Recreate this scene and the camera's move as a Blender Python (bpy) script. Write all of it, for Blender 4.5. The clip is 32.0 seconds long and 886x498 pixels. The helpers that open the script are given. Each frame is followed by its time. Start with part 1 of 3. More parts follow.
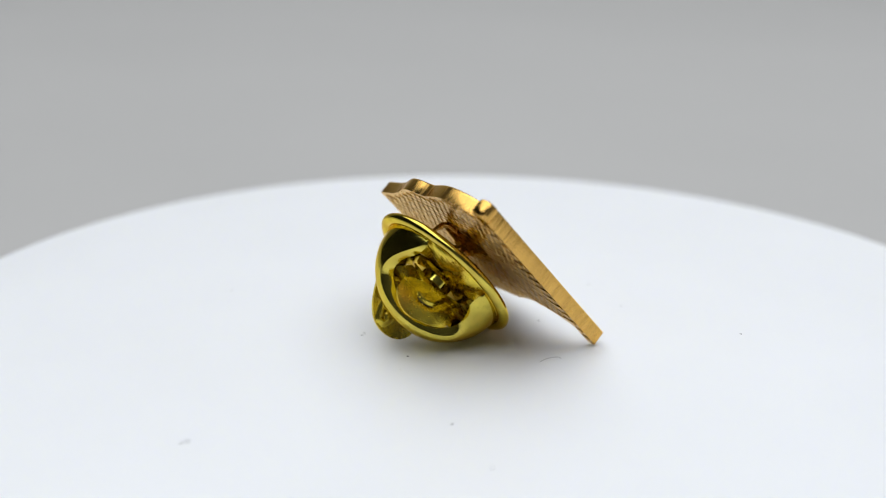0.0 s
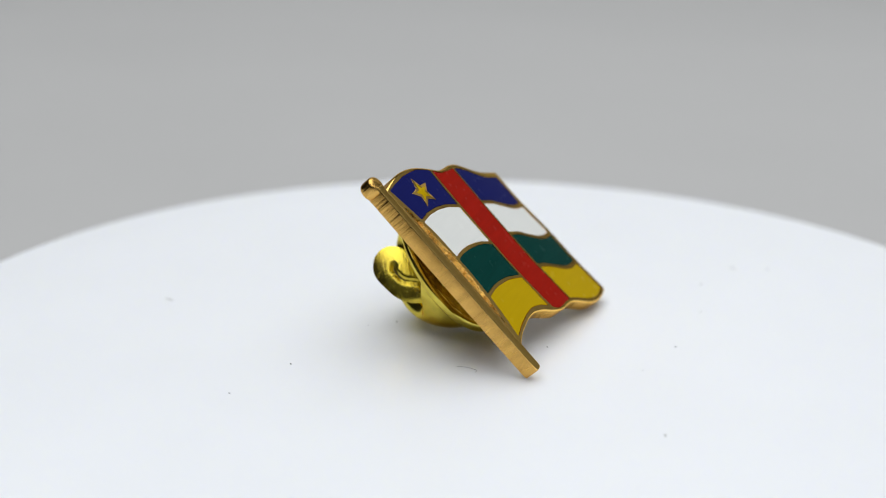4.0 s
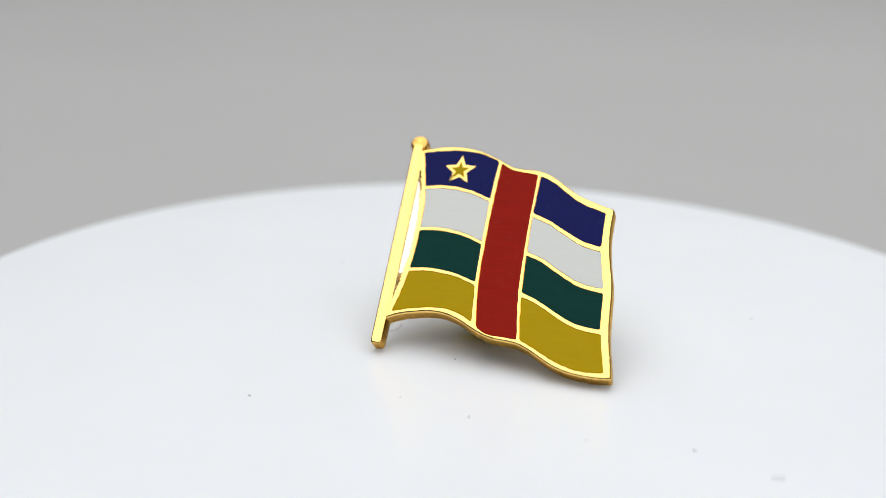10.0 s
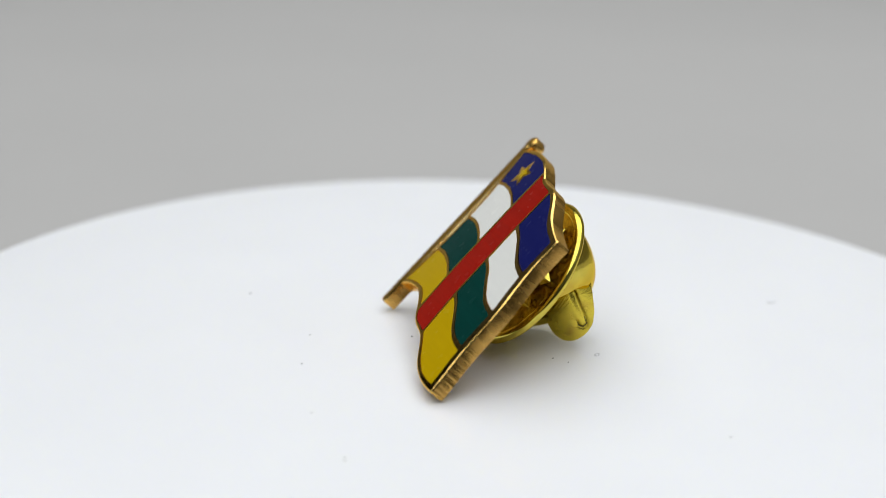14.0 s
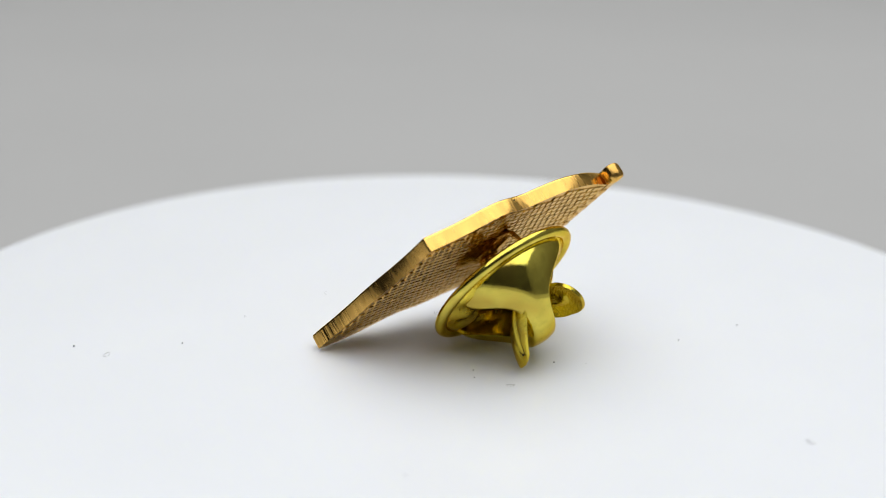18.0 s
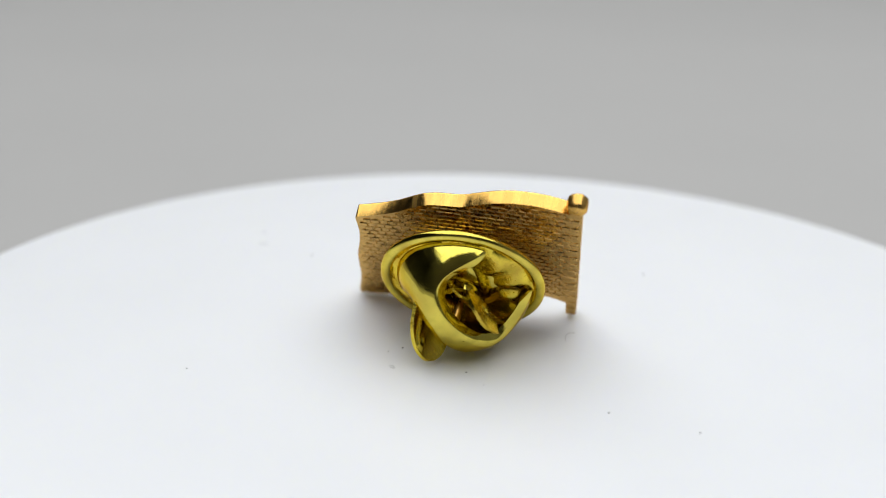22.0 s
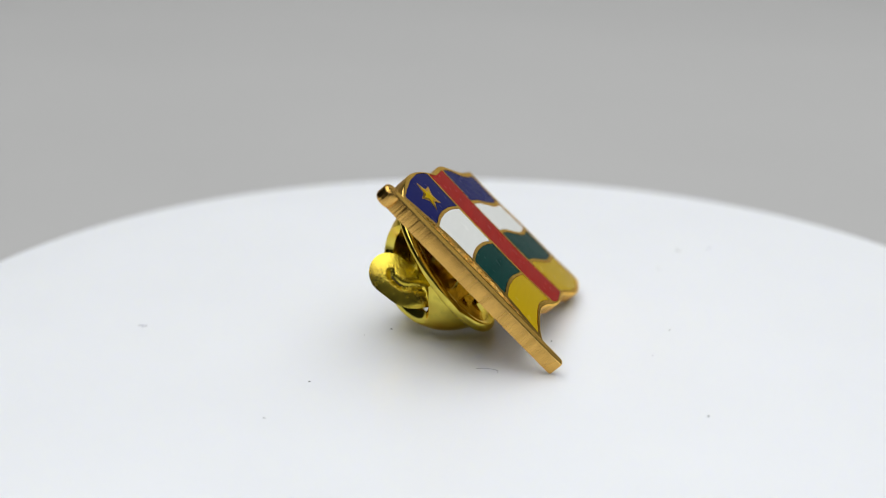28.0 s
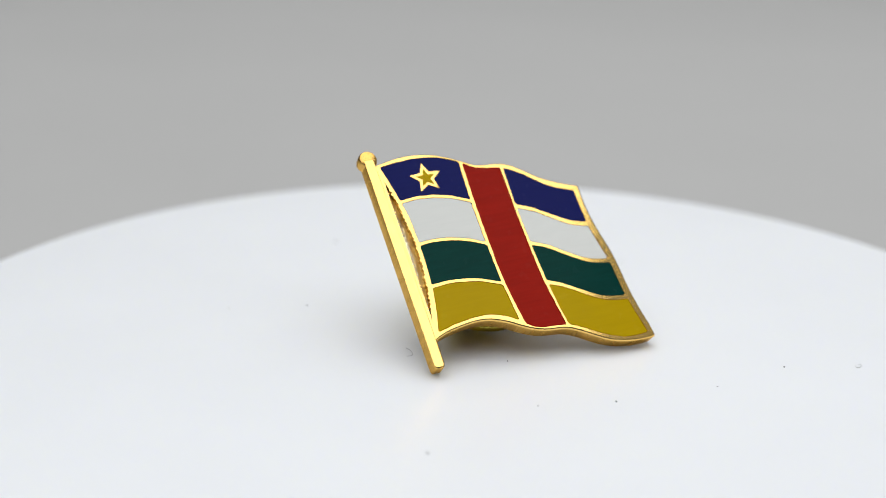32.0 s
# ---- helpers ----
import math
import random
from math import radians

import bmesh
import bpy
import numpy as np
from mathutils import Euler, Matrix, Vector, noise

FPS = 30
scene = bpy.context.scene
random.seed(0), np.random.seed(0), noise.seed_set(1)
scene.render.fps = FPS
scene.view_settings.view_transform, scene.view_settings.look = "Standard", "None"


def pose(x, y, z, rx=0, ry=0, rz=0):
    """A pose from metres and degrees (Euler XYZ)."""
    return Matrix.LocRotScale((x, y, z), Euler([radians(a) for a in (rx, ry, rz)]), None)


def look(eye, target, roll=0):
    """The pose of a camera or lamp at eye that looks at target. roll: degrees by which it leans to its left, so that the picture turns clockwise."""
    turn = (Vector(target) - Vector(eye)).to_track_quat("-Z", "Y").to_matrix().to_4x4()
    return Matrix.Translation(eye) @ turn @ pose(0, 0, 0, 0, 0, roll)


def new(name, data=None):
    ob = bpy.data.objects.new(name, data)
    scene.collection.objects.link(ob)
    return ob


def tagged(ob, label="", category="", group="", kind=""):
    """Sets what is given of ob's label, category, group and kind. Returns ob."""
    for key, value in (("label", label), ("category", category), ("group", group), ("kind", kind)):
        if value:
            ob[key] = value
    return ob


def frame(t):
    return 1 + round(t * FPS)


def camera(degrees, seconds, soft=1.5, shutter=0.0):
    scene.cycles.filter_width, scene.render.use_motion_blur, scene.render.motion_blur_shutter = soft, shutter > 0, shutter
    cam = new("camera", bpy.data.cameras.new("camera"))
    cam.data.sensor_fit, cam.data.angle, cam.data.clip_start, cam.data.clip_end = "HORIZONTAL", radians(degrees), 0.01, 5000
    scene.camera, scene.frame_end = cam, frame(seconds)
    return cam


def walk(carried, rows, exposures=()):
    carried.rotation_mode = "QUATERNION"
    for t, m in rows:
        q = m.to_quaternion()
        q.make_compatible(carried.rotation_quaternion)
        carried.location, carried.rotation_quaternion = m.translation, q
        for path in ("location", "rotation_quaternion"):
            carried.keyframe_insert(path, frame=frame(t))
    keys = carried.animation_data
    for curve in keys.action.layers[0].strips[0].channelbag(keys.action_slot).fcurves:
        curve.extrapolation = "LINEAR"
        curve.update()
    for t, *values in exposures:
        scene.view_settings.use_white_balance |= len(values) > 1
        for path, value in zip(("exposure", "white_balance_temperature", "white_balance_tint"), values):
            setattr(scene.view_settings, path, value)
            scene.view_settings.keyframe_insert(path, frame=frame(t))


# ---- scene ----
# A turning display stand with an enamelled flag pin, filmed by a fixed camera.
MM = 0.001
TURN = -14.472          # degrees a second that the stand turns
SECONDS = 32.0

# ---- camera ----
cam = camera(39.63, SECONDS, soft=0.6)
EYE = Matrix.Translation((0, -90 * MM, 37.009 * MM)) @ Matrix.Rotation(radians(2.049), 4, "Z") @ Matrix.Rotation(radians(71.325), 4, "X") @ Matrix.Rotation(radians(1.438), 4, "Z")
cam.data.dof.use_dof = True
cam.data.dof.focus_distance = 0.0915
cam.data.dof.aperture_fstop = 22
walk(cam, [(0, EYE), (SECONDS, EYE)], exposures=[(0, 0.0, 6450, 10), (6, 0.0, 6500, 10), (9, 0.0, 6580, 10), (26, 0.0, 6580, 10), (29, -0.03, 6560, 10), (SECONDS, -0.03, 6560, 10)])

# ---- light ----
world = bpy.data.worlds.new("world")
scene.world = world
world.use_nodes = True
world.node_tree.nodes["Background"].inputs[0].default_value = (0.8, 0.85, 0.9, 1)
world.node_tree.nodes["Background"].inputs[1].default_value = 0.25


def area_lamp(name, eye, target, w, h, watts, colour):
    data = bpy.data.lights.new(name, "AREA")
    data.shape, data.size, data.size_y = "RECTANGLE", w, h
    data.energy, data.color = watts, colour
    ob = new(name, data)
    ob.matrix_world = look(eye, target, 96)
    return ob


area_lamp("overhead_lamp", (0.09, 0.055, 0.70), (0.25, 0.055, 0), 1.14, 1.36, 10.45, (0.97, 0.995, 1.03))


# ---- materials ----
def material(name, colour, rough=0.5, metal=0.0, coat=0.0):
    m = bpy.data.materials.new(name)
    m.use_nodes = True
    b = m.node_tree.nodes["Principled BSDF"]
    b.inputs["Base Color"].default_value = (*colour, 1)
    b.inputs["Roughness"].default_value = rough
    b.inputs["Metallic"].default_value = metal
    b.inputs["Coat Weight"].default_value = coat
    if metal:
        b.inputs["Specular Tint"].default_value = (1.0, 0.78, 0.42, 1)
    return m, m.node_tree, b


def add(tree, kind, **values):
    node = tree.nodes.new(kind)
    for key, value in values.items():
        node.inputs[key.replace("_", " ")].default_value = value
    return node


def coords(tree, scale):
    """Object coordinates in millimetres, stretched by scale."""
    tc = tree.nodes.new("ShaderNodeTexCoord")
    mp = tree.nodes.new("ShaderNodeMapping")
    mp.inputs["Scale"].default_value = [1000 * s for s in scale]
    tree.links.new(tc.outputs["Object"], mp.inputs["Vector"])
    return mp.outputs["Vector"]


def speckle(tree, b, colour, spread, scale, detail=4.0, stretch=(1, 1, 1)):
    """Colour that wanders about the base colour."""
    n = add(tree, "ShaderNodeTexNoise", Scale=scale, Detail=detail)
    tree.links.new(coords(tree, stretch), n.inputs["Vector"])
    r = tree.nodes.new("ShaderNodeValToRGB")
    r.color_ramp.elements[0].position, r.color_ramp.elements[1].position = 0.3, 0.7
    r.color_ramp.elements[0].color = (*[k * (1 - spread) for k in colour], 1)
    r.color_ramp.elements[1].color = (*[min(1, k * (1 + spread)) for k in colour], 1)
    tree.links.new(n.outputs["Fac"], r.inputs["Fac"])
    tree.links.new(r.outputs["Color"], b.inputs["Base Color"])
    return n


def relief(tree, b, height, strength, distance, normal=None):
    bump = add(tree, "ShaderNodeBump", Strength=strength, Distance=distance * MM)
    tree.links.new(height, bump.inputs["Height"])
    if normal:
        tree.links.new(normal, bump.inputs["Normal"])
    tree.links.new(bump.outputs["Normal"], b.inputs["Normal"])
    return bump.outputs["Normal"]


def noise_relief(tree, b, scale, strength, distance, stretch=(1, 1, 1), normal=None, detail=3.0):
    n = add(tree, "ShaderNodeTexNoise", Scale=scale, Detail=detail)
    tree.links.new(coords(tree, stretch), n.inputs["Vector"])
    return relief(tree, b, n.outputs["Fac"], strength, distance, normal)


def gloss_wander(tree, b, low, high, scale, stretch=(1, 1, 1)):
    n = add(tree, "ShaderNodeTexNoise", Scale=scale, Detail=5.0)
    tree.links.new(coords(tree, stretch), n.inputs["Vector"])
    r = add(tree, "ShaderNodeMapRange")
    r.inputs["From Min"].default_value, r.inputs["From Max"].default_value = 0.3, 0.7
    r.inputs["To Min"].default_value, r.inputs["To Max"].default_value = low, high
    tree.links.new(n.outputs["Fac"], r.inputs["Value"])
    tree.links.new(r.outputs["Result"], b.inputs["Roughness"])


def patina(tree, b, colour, scale):
    """Patches of another colour over the base colour."""
    n = add(tree, "ShaderNodeTexNoise", Scale=scale, Detail=6.0)
    tree.links.new(coords(tree, (1, 1, 1)), n.inputs["Vector"])
    r = add(tree, "ShaderNodeMapRange")
    r.inputs["From Min"].default_value, r.inputs["From Max"].default_value = 0.48, 0.72
    r.inputs["To Min"].default_value, r.inputs["To Max"].default_value = 0.0, 0.8
    tree.links.new(n.outputs["Fac"], r.inputs["Value"])
    mix = tree.nodes.new("ShaderNodeMix")
    mix.data_type = "RGBA"
    mix.inputs["B"].default_value = (*colour, 1)
    tree.links.new(r.outputs["Result"], mix.inputs["Factor"])
    tree.links.new(b.inputs["Base Color"].links[0].from_socket, mix.inputs["A"])
    tree.links.new(mix.outputs["Result"], b.inputs["Base Color"])


GOLD = (0.95, 0.60, 0.15)
BRASS = (0.67, 0.56, 0.095)

# polished gold of the front
PALE = (0.95, 0.62, 0.18)
gold, tree, b = material("polished_gold", PALE, 0.1, 1.0)
speckle(tree, b, PALE, 0.05, 1.2)
gloss_wander(tree, b, 0.09, 0.18, 2.0)
noise_relief(tree, b, 3.0, 0.08, 0.03)

# gold cut edge, with fine lines across the thickness
gold_edge, tree, b = material("cut_gold_edge", GOLD, 0.26, 1.0)
b.inputs["Specular Tint"].default_value = (1, 0.84, 0.55, 1)
speckle(tree, b, (0.66, 0.39, 0.10), 0.15, 1.2, 4.0, (1, 1, 0.25))
gloss_wander(tree, b, 0.14, 0.34, 2.0, (1, 1, 0.2))
low = noise_relief(tree, b, 0.9, 0.12, 0.10, (1, 1, 0.3))
noise_relief(tree, b, 2.8, 0.1, 0.16, (1, 1, 0.03), normal=low)
bump = b.inputs["Normal"].links[0].from_node
place = tree.nodes.new("ShaderNodeSeparateXYZ")
tree.links.new(coords(tree, (1, 1, 1)), place.inputs["Vector"])


def fade(axis, start, end, top=1.0):
    r = add(tree, "ShaderNodeMapRange")
    r.inputs["From Min"].default_value, r.inputs["From Max"].default_value = start, end
    r.inputs["To Min"].default_value, r.inputs["To Max"].default_value = 0.0, top
    tree.links.new(place.outputs[axis], r.inputs["Value"])
    return r.outputs["Result"]


def combine(how, p, q):
    m = tree.nodes.new("ShaderNodeMath")
    m.operation = how
    tree.links.new(p, m.inputs[0])
    tree.links.new(q, m.inputs[1])
    return m.outputs["Value"]


upper_pole = combine("MULTIPLY", fade("X", -8.6, -8.9), fade("Y", 4.2, 6.0, 0.55))
lower_fly = combine("MULTIPLY", fade("X", 7.9, 8.4), fade("Y", -4.5, -8.0, 0.55))
coarse = combine("MAXIMUM", upper_pole, lower_fly)
rest = add(tree, "ShaderNodeMath")
rest.operation = "MAXIMUM"
rest.inputs[1].default_value = 0.035
tree.links.new(coarse, rest.inputs[0])
tree.links.new(rest.outputs["Value"], bump.inputs["Strength"])

# coarse cut wall beside the pole
gold_rough, tree, b = material("rough_gold_wall", GOLD, 0.16, 1.0)
speckle(tree, b, (0.74, 0.50, 0.17), 0.3, 4.0)
noise_relief(tree, b, 4.5, 1.0, 0.40, (1, 1, 0.4))

# cast foot of the post
solder, tree, b = material("soldered_gold", GOLD, 0.25, 1.0)
speckle(tree, b, (0.52, 0.30, 0.08), 0.4, 2.0)
noise_relief(tree, b, 2.5, 0.5, 0.2)

# paler gold in the slot: its bright reflection is put into the colour
glint_gold, tree, b = material("slot_glint_gold", (0.95, 0.86, 0.62), 0.3, 1.0)
speckle(tree, b, (0.93, 0.84, 0.60), 0.06, 3.0)
noise_relief(tree, b, 3.0, 0.6, 0.12)

# stamped back: small staggered dashes
gold_back, tree, b = material("stamped_gold_back", GOLD, 0.24, 1.0)
b.inputs["Specular Tint"].default_value = (1, 0.88, 0.66, 1)
speckle(tree, b, (0.60, 0.375, 0.125), 0.16, 2.0)
gloss_wander(tree, b, 0.14, 0.32, 1.5)
noise_relief(tree, b, 4.0, 0.35, 0.03)

# sheet brass of the clasp
brass, tree, b = material("polished_brass", BRASS, 0.16, 1.0)
speckle(tree, b, BRASS, 0.16, 1.4, 8.0)
patina(tree, b, (0.42, 0.26, 0.045), 0.35)
gloss_wander(tree, b, 0.08, 0.18, 1.5)
worn = noise_relief(tree, b, 1.0, 0.16, 0.07)
noise_relief(tree, b, 9.0, 0.10, 0.02, normal=worn)

# near-black: the shade inside the wing grooves, put into a colour
groove_shade, tree, b = material("wing_groove_shade", (0.045, 0.032, 0.010), 0.7, 0.0)
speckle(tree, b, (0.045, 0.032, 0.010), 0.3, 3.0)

SPRING = (0.76, 0.60, 0.07)
brass_brushed, tree, b = material("brushed_brass", SPRING, 0.28, 1.0)
speckle(tree, b, SPRING, 0.14, 1.0)
patina(tree, b, (0.42, 0.26, 0.045), 0.5)
gloss_wander(tree, b, 0.16, 0.30, 2.0)
# scratches that run aslant over the wings
along = (Vector((0.0, 0.84, -0.54)) * 0.68 + Vector((0.2, 0.47, 0.79)) * 0.73).normalized()
first = along.cross(Vector((1, 0, 0))).normalized()
axes = ((first, 9000.0), (along.cross(first), 9000.0), (along, 350.0))
tc, turned_to = tree.nodes.new("ShaderNodeTexCoord"), tree.nodes.new("ShaderNodeCombineXYZ")
for k, (way, scale) in enumerate(axes):
    dot = tree.nodes.new("ShaderNodeVectorMath")
    dot.operation = "DOT_PRODUCT"
    dot.inputs[1].default_value = way * scale
    tree.links.new(tc.outputs["Object"], dot.inputs[0])
    tree.links.new(dot.outputs["Value"], turned_to.inputs[k])
n = add(tree, "ShaderNodeTexNoise", Scale=1.0, Detail=3.0)
tree.links.new(turned_to.outputs["Vector"], n.inputs["Vector"])
relief(tree, b, n.outputs["Fac"], 0.6, 0.05)


def enamel(name, colour, spread=0.04):
    m, tree, b = material(name, colour, 0.2)
    b.inputs["Specular IOR Level"].default_value = 0.04
    speckle(tree, b, colour, spread, 3.0, 5.0, (0.12, 1.2, 1))
    gloss_wander(tree, b, 0.14, 0.30, 1.2)
    noise_relief(tree, b, 5.0, 0.08, 0.03, (0.15, 1.5, 1))
    return m


blue = enamel("blue_enamel", (0.009, 0.012, 0.098))
white = enamel("white_enamel", (0.76, 0.765, 0.72), 0.012)
green = enamel("green_enamel", (0.002, 0.040, 0.032), 0.10)
yellow = enamel("yellow_enamel", (0.48, 0.315, 0.002), 0.03)
red = enamel("red_enamel", (0.315, 0.010, 0.004), 0.09)

plastic, tree, b = material("white_plastic", (0.835, 0.85, 0.862), 0.28)
speckle(tree, b, (0.835, 0.85, 0.862), 0.012, 0.06)
noise_relief(tree, b, 3.0, 0.05, 0.02)
b.inputs["Subsurface Weight"].default_value = 0.6          # light creeps a little way through the white plastic
b.inputs["Subsurface Radius"].default_value = (1.0, 1.0, 0.9)
b.inputs["Subsurface Scale"].default_value = 0.0022

paper, tree, b = material("grey_table_paper", (0.44, 0.435, 0.42), 0.9)
speckle(tree, b, (0.44, 0.435, 0.42), 0.02, 0.01)
# unseen added panels: white, grey and dark chosen for what the metal reflects
wall_paint, tree, b = material("white_wall_paint", (0.80, 0.80, 0.795), 0.9)
speckle(tree, b, (0.80, 0.80, 0.795), 0.02, 0.01)
dark_panel, tree, b = material("dark_reflection_panel", (0.05, 0.05, 0.05), 0.9)
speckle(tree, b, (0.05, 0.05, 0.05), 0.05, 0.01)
grey_panel, tree, b = material("grey_reflection_panel", (0.22, 0.22, 0.218), 0.9)
speckle(tree, b, (0.22, 0.22, 0.218), 0.03, 0.01)
fibre, tree, b = material("pale_lint", (0.42, 0.42, 0.42), 0.8)
speckle(tree, b, (0.42, 0.42, 0.42), 0.2, 5.0)
lint, tree, b = material("grey_lint", (0.10, 0.10, 0.10), 0.8)
speckle(tree, b, (0.10, 0.10, 0.10), 0.2, 5.0)


# ---- mesh helpers ----
def finish(name, bm, mat, smooth_angle=30):
    bmesh.ops.recalc_face_normals(bm, faces=bm.faces)
    me = bpy.data.meshes.new(name)
    for f in bm.faces:
        f.smooth = True
    for e in bm.edges:
        if len(e.link_faces) == 2 and e.calc_face_angle(0) > radians(smooth_angle):
            e.smooth = False
    bm.to_mesh(me)
    bm.free()
    for m in mat if isinstance(mat, (list, tuple)) else (mat,):
        me.materials.append(m)
    return me


def part(name, bm, mat, parent, label="", smooth_angle=30):
    ob = new(name, finish(name, bm, mat, smooth_angle))
    ob.parent = parent
    return tagged(ob, label) if label else ob


def thing(name, bm, mat, label, category, group="", kind=""):
    return tagged(new(name, finish(name, bm, mat)), label, category, group, kind)


def box(bm, x0, x1, y0, y1, z0, z1):
    vs = [bm.verts.new((x, y, z)) for z in (z0, z1) for x, y in ((x0, y0), (x1, y0), (x1, y1), (x0, y1))]
    for q in ((0, 3, 2, 1), (4, 5, 6, 7), (0, 1, 5, 4), (1, 2, 6, 5), (2, 3, 7, 6), (3, 0, 4, 7)):
        bm.faces.new([vs[i] for i in q])


def lathe(bm, profile, n=72, closed=False):
    """Turns (radius, height) pairs, in mm, round z."""
    rings = []
    for r, z in profile:
        rings.append([bm.verts.new((r * MM * math.cos(2 * math.pi * k / n), r * MM * math.sin(2 * math.pi * k / n), z * MM)) for k in range(n)] if r > 0 else [bm.verts.new((0, 0, z * MM))])
    pairs = list(zip(rings, rings[1:])) + ([(rings[-1], rings[0])] if closed else [])
    for a, c in pairs:
        for k in range(n):
            j = (k + 1) % n
            if len(a) == 1 and len(c) > 1:
                bm.faces.new((a[0], c[j], c[k]))
            elif len(c) == 1 and len(a) > 1:
                bm.faces.new((a[k], a[j], c[0]))
            elif len(a) > 1:
                bm.faces.new((a[k], a[j], c[j], c[k]))


def smooth(*knots):
    """A smooth curve through a few knots, as a function."""
    xs, ys = [k[0] for k in knots], [k[1] for k in knots]
    n = len(xs)
    slope = [(ys[min(i + 1, n - 1)] - ys[max(i - 1, 0)]) / (xs[min(i + 1, n - 1)] - xs[max(i - 1, 0)]) for i in range(n)]

    def f(x):
        i = max(0, min(n - 2, sum(1 for k in xs[1:-1] if k <= x)))
        h = xs[i + 1] - xs[i]
        s = (x - xs[i]) / h
        if s < 0:
            return ys[0] + slope[0] * (x - xs[0])
        if s > 1:
            return ys[-1] + slope[-1] * (x - xs[-1])
        return (ys[i] * (1 + 2 * s) * (1 - s) ** 2 + slope[i] * h * s * (1 - s) ** 2 + ys[i + 1] * s * s * (3 - 2 * s) + slope[i + 1] * h * s * s * (s - 1))
    return f


def shifted(f, dv, k=1.0):
    return lambda u: dv + k * f(u)


def corner(side, level, v):
    """Where a side u = side(v) meets a level v = level(u)."""
    for _ in range(12):
        v = level(side(v))
    return side(v), v


def region(left, right, low, high, n=14, m=10):
    """The outline of a field between two sides and two levels, anticlockwise, in mm."""
    a, d = corner(left, low, 0), corner(left, high, 0)
    p, q = corner(right, low, 0), corner(right, high, 0)
    out = []
    for k in range(n):
        u = a[0] + (p[0] - a[0]) * k / n
        out.append((u, low(u)))
    for k in range(m):
        v = p[1] + (q[1] - p[1]) * k / m
        out.append((right(v), v))
    for k in range(n):
        u = q[0] + (d[0] - q[0]) * k / n
        out.append((u, high(u)))
    for k in range(m):
        v = d[1] + (a[1] - d[1]) * k / m
        out.append((left(v), v))
    return out


def rounded(loop, times=1):
    """Cuts the corners of a loop."""
    for _ in range(times):
        out = []
        for k in range(len(loop)):
            (a, b1), (c, d) = loop[k], loop[(k + 1) % len(loop)]
            out += [(a * 0.75 + c * 0.25, b1 * 0.75 + d * 0.25), (a * 0.25 + c * 0.75, b1 * 0.25 + d * 0.75)]
        loop = out
    return loop


def inset(loop, d):
    """Moves an anticlockwise loop inwards by d mm."""
    out, n = [], len(loop)
    for k in range(n):
        p, q, r = Vector(loop[k - 1]), Vector(loop[k]), Vector(loop[(k + 1) % n])
        e, f = (q - p).normalized(), (r - q).normalized()
        m = Vector((-e.y - f.y, e.x + f.x))
        m = m.normalized() / max(0.5, m.length / 2) if m.length > 1e-6 else Vector((-e.y, e.x))
        out.append(tuple(q + m * d))
    return out


def ring(bm, loop, z):
    return [bm.verts.new((u * MM, v * MM, z * MM)) for u, v in loop]


def sides(bm, low, high, index=0):
    n = len(low)
    for k in range(n):
        bm.faces.new((low[k], low[(k + 1) % n], high[(k + 1) % n], high[k])).material_index = index


def fill(bm, loops, index=0):
    edges = []
    for l in loops:
        for k in range(len(l)):
            e = bm.edges.get((l[k], l[(k + 1) % len(l)]))
            edges.append(e or bm.edges.new((l[k], l[(k + 1) % len(l)])))
    made = bmesh.ops.triangle_fill(bm, use_beauty=True, use_dissolve=False, edges=edges, normal=(0, 0, 1))
    for f in made["geom"]:
        if isinstance(f, bmesh.types.BMFace):
            f.material_index = index


def slab(loop, z0, z1, bevel=0.05, level=0.0):
    """A flat piece with a rounded upper edge and, inside it, a level margin."""
    bm = bmesh.new()
    a, c = ring(bm, loop, z0), ring(bm, loop, z1 - bevel)
    d, e = ring(bm, inset(loop, bevel * 0.35), z1 - bevel * 0.3), ring(bm, inset(loop, bevel), z1)
    g = ring(bm, inset(loop, bevel + level), z1) if level else e
    sides(bm, a, c), sides(bm, c, d), sides(bm, d, e)
    if level:
        sides(bm, e, g)
    fill(bm, [g]), fill(bm, [a])
    return bm


def sheet(bm, rows, thick):
    """A bent sheet of metal from rows of points in mm."""
    grid = [[bm.verts.new([k * MM for k in p]) for p in r] for r in rows]
    faces = [bm.faces.new((grid[i][j], grid[i][j + 1], grid[i + 1][j + 1], grid[i + 1][j])) for i in range(len(rows) - 1) for j in range(len(rows[0]) - 1)]
    bmesh.ops.recalc_face_normals(bm, faces=faces)
    bmesh.ops.solidify(bm, geom=faces, thickness=thick * MM)


def tube(bm, path, radius, n=8):
    """A round wire along points in mm; radius may be a list."""
    pts = [Vector(p) for p in path]
    rings = []
    for k, p in enumerate(pts):
        d = (pts[min(k + 1, len(pts) - 1)] - pts[max(k - 1, 0)]).normalized()
        side = d.cross(Vector((0.31, 0.2, 0.93))).normalized()
        up = side.cross(d)
        r = radius[k] if isinstance(radius, (list, tuple)) else radius
        rings.append([bm.verts.new((p + side * r * math.cos(2 * math.pi * j / n) + up * r * math.sin(2 * math.pi * j / n)) * MM) for j in range(n)])
    for a, c in zip(rings, rings[1:]):
        for j in range(n):
            bm.faces.new((a[j], a[(j + 1) % n], c[(j + 1) % n], c[j]))
    bm.faces.new(rings[0][::-1]), bm.faces.new(rings[-1])


# ---- the setting ----
TABLE = -0.030


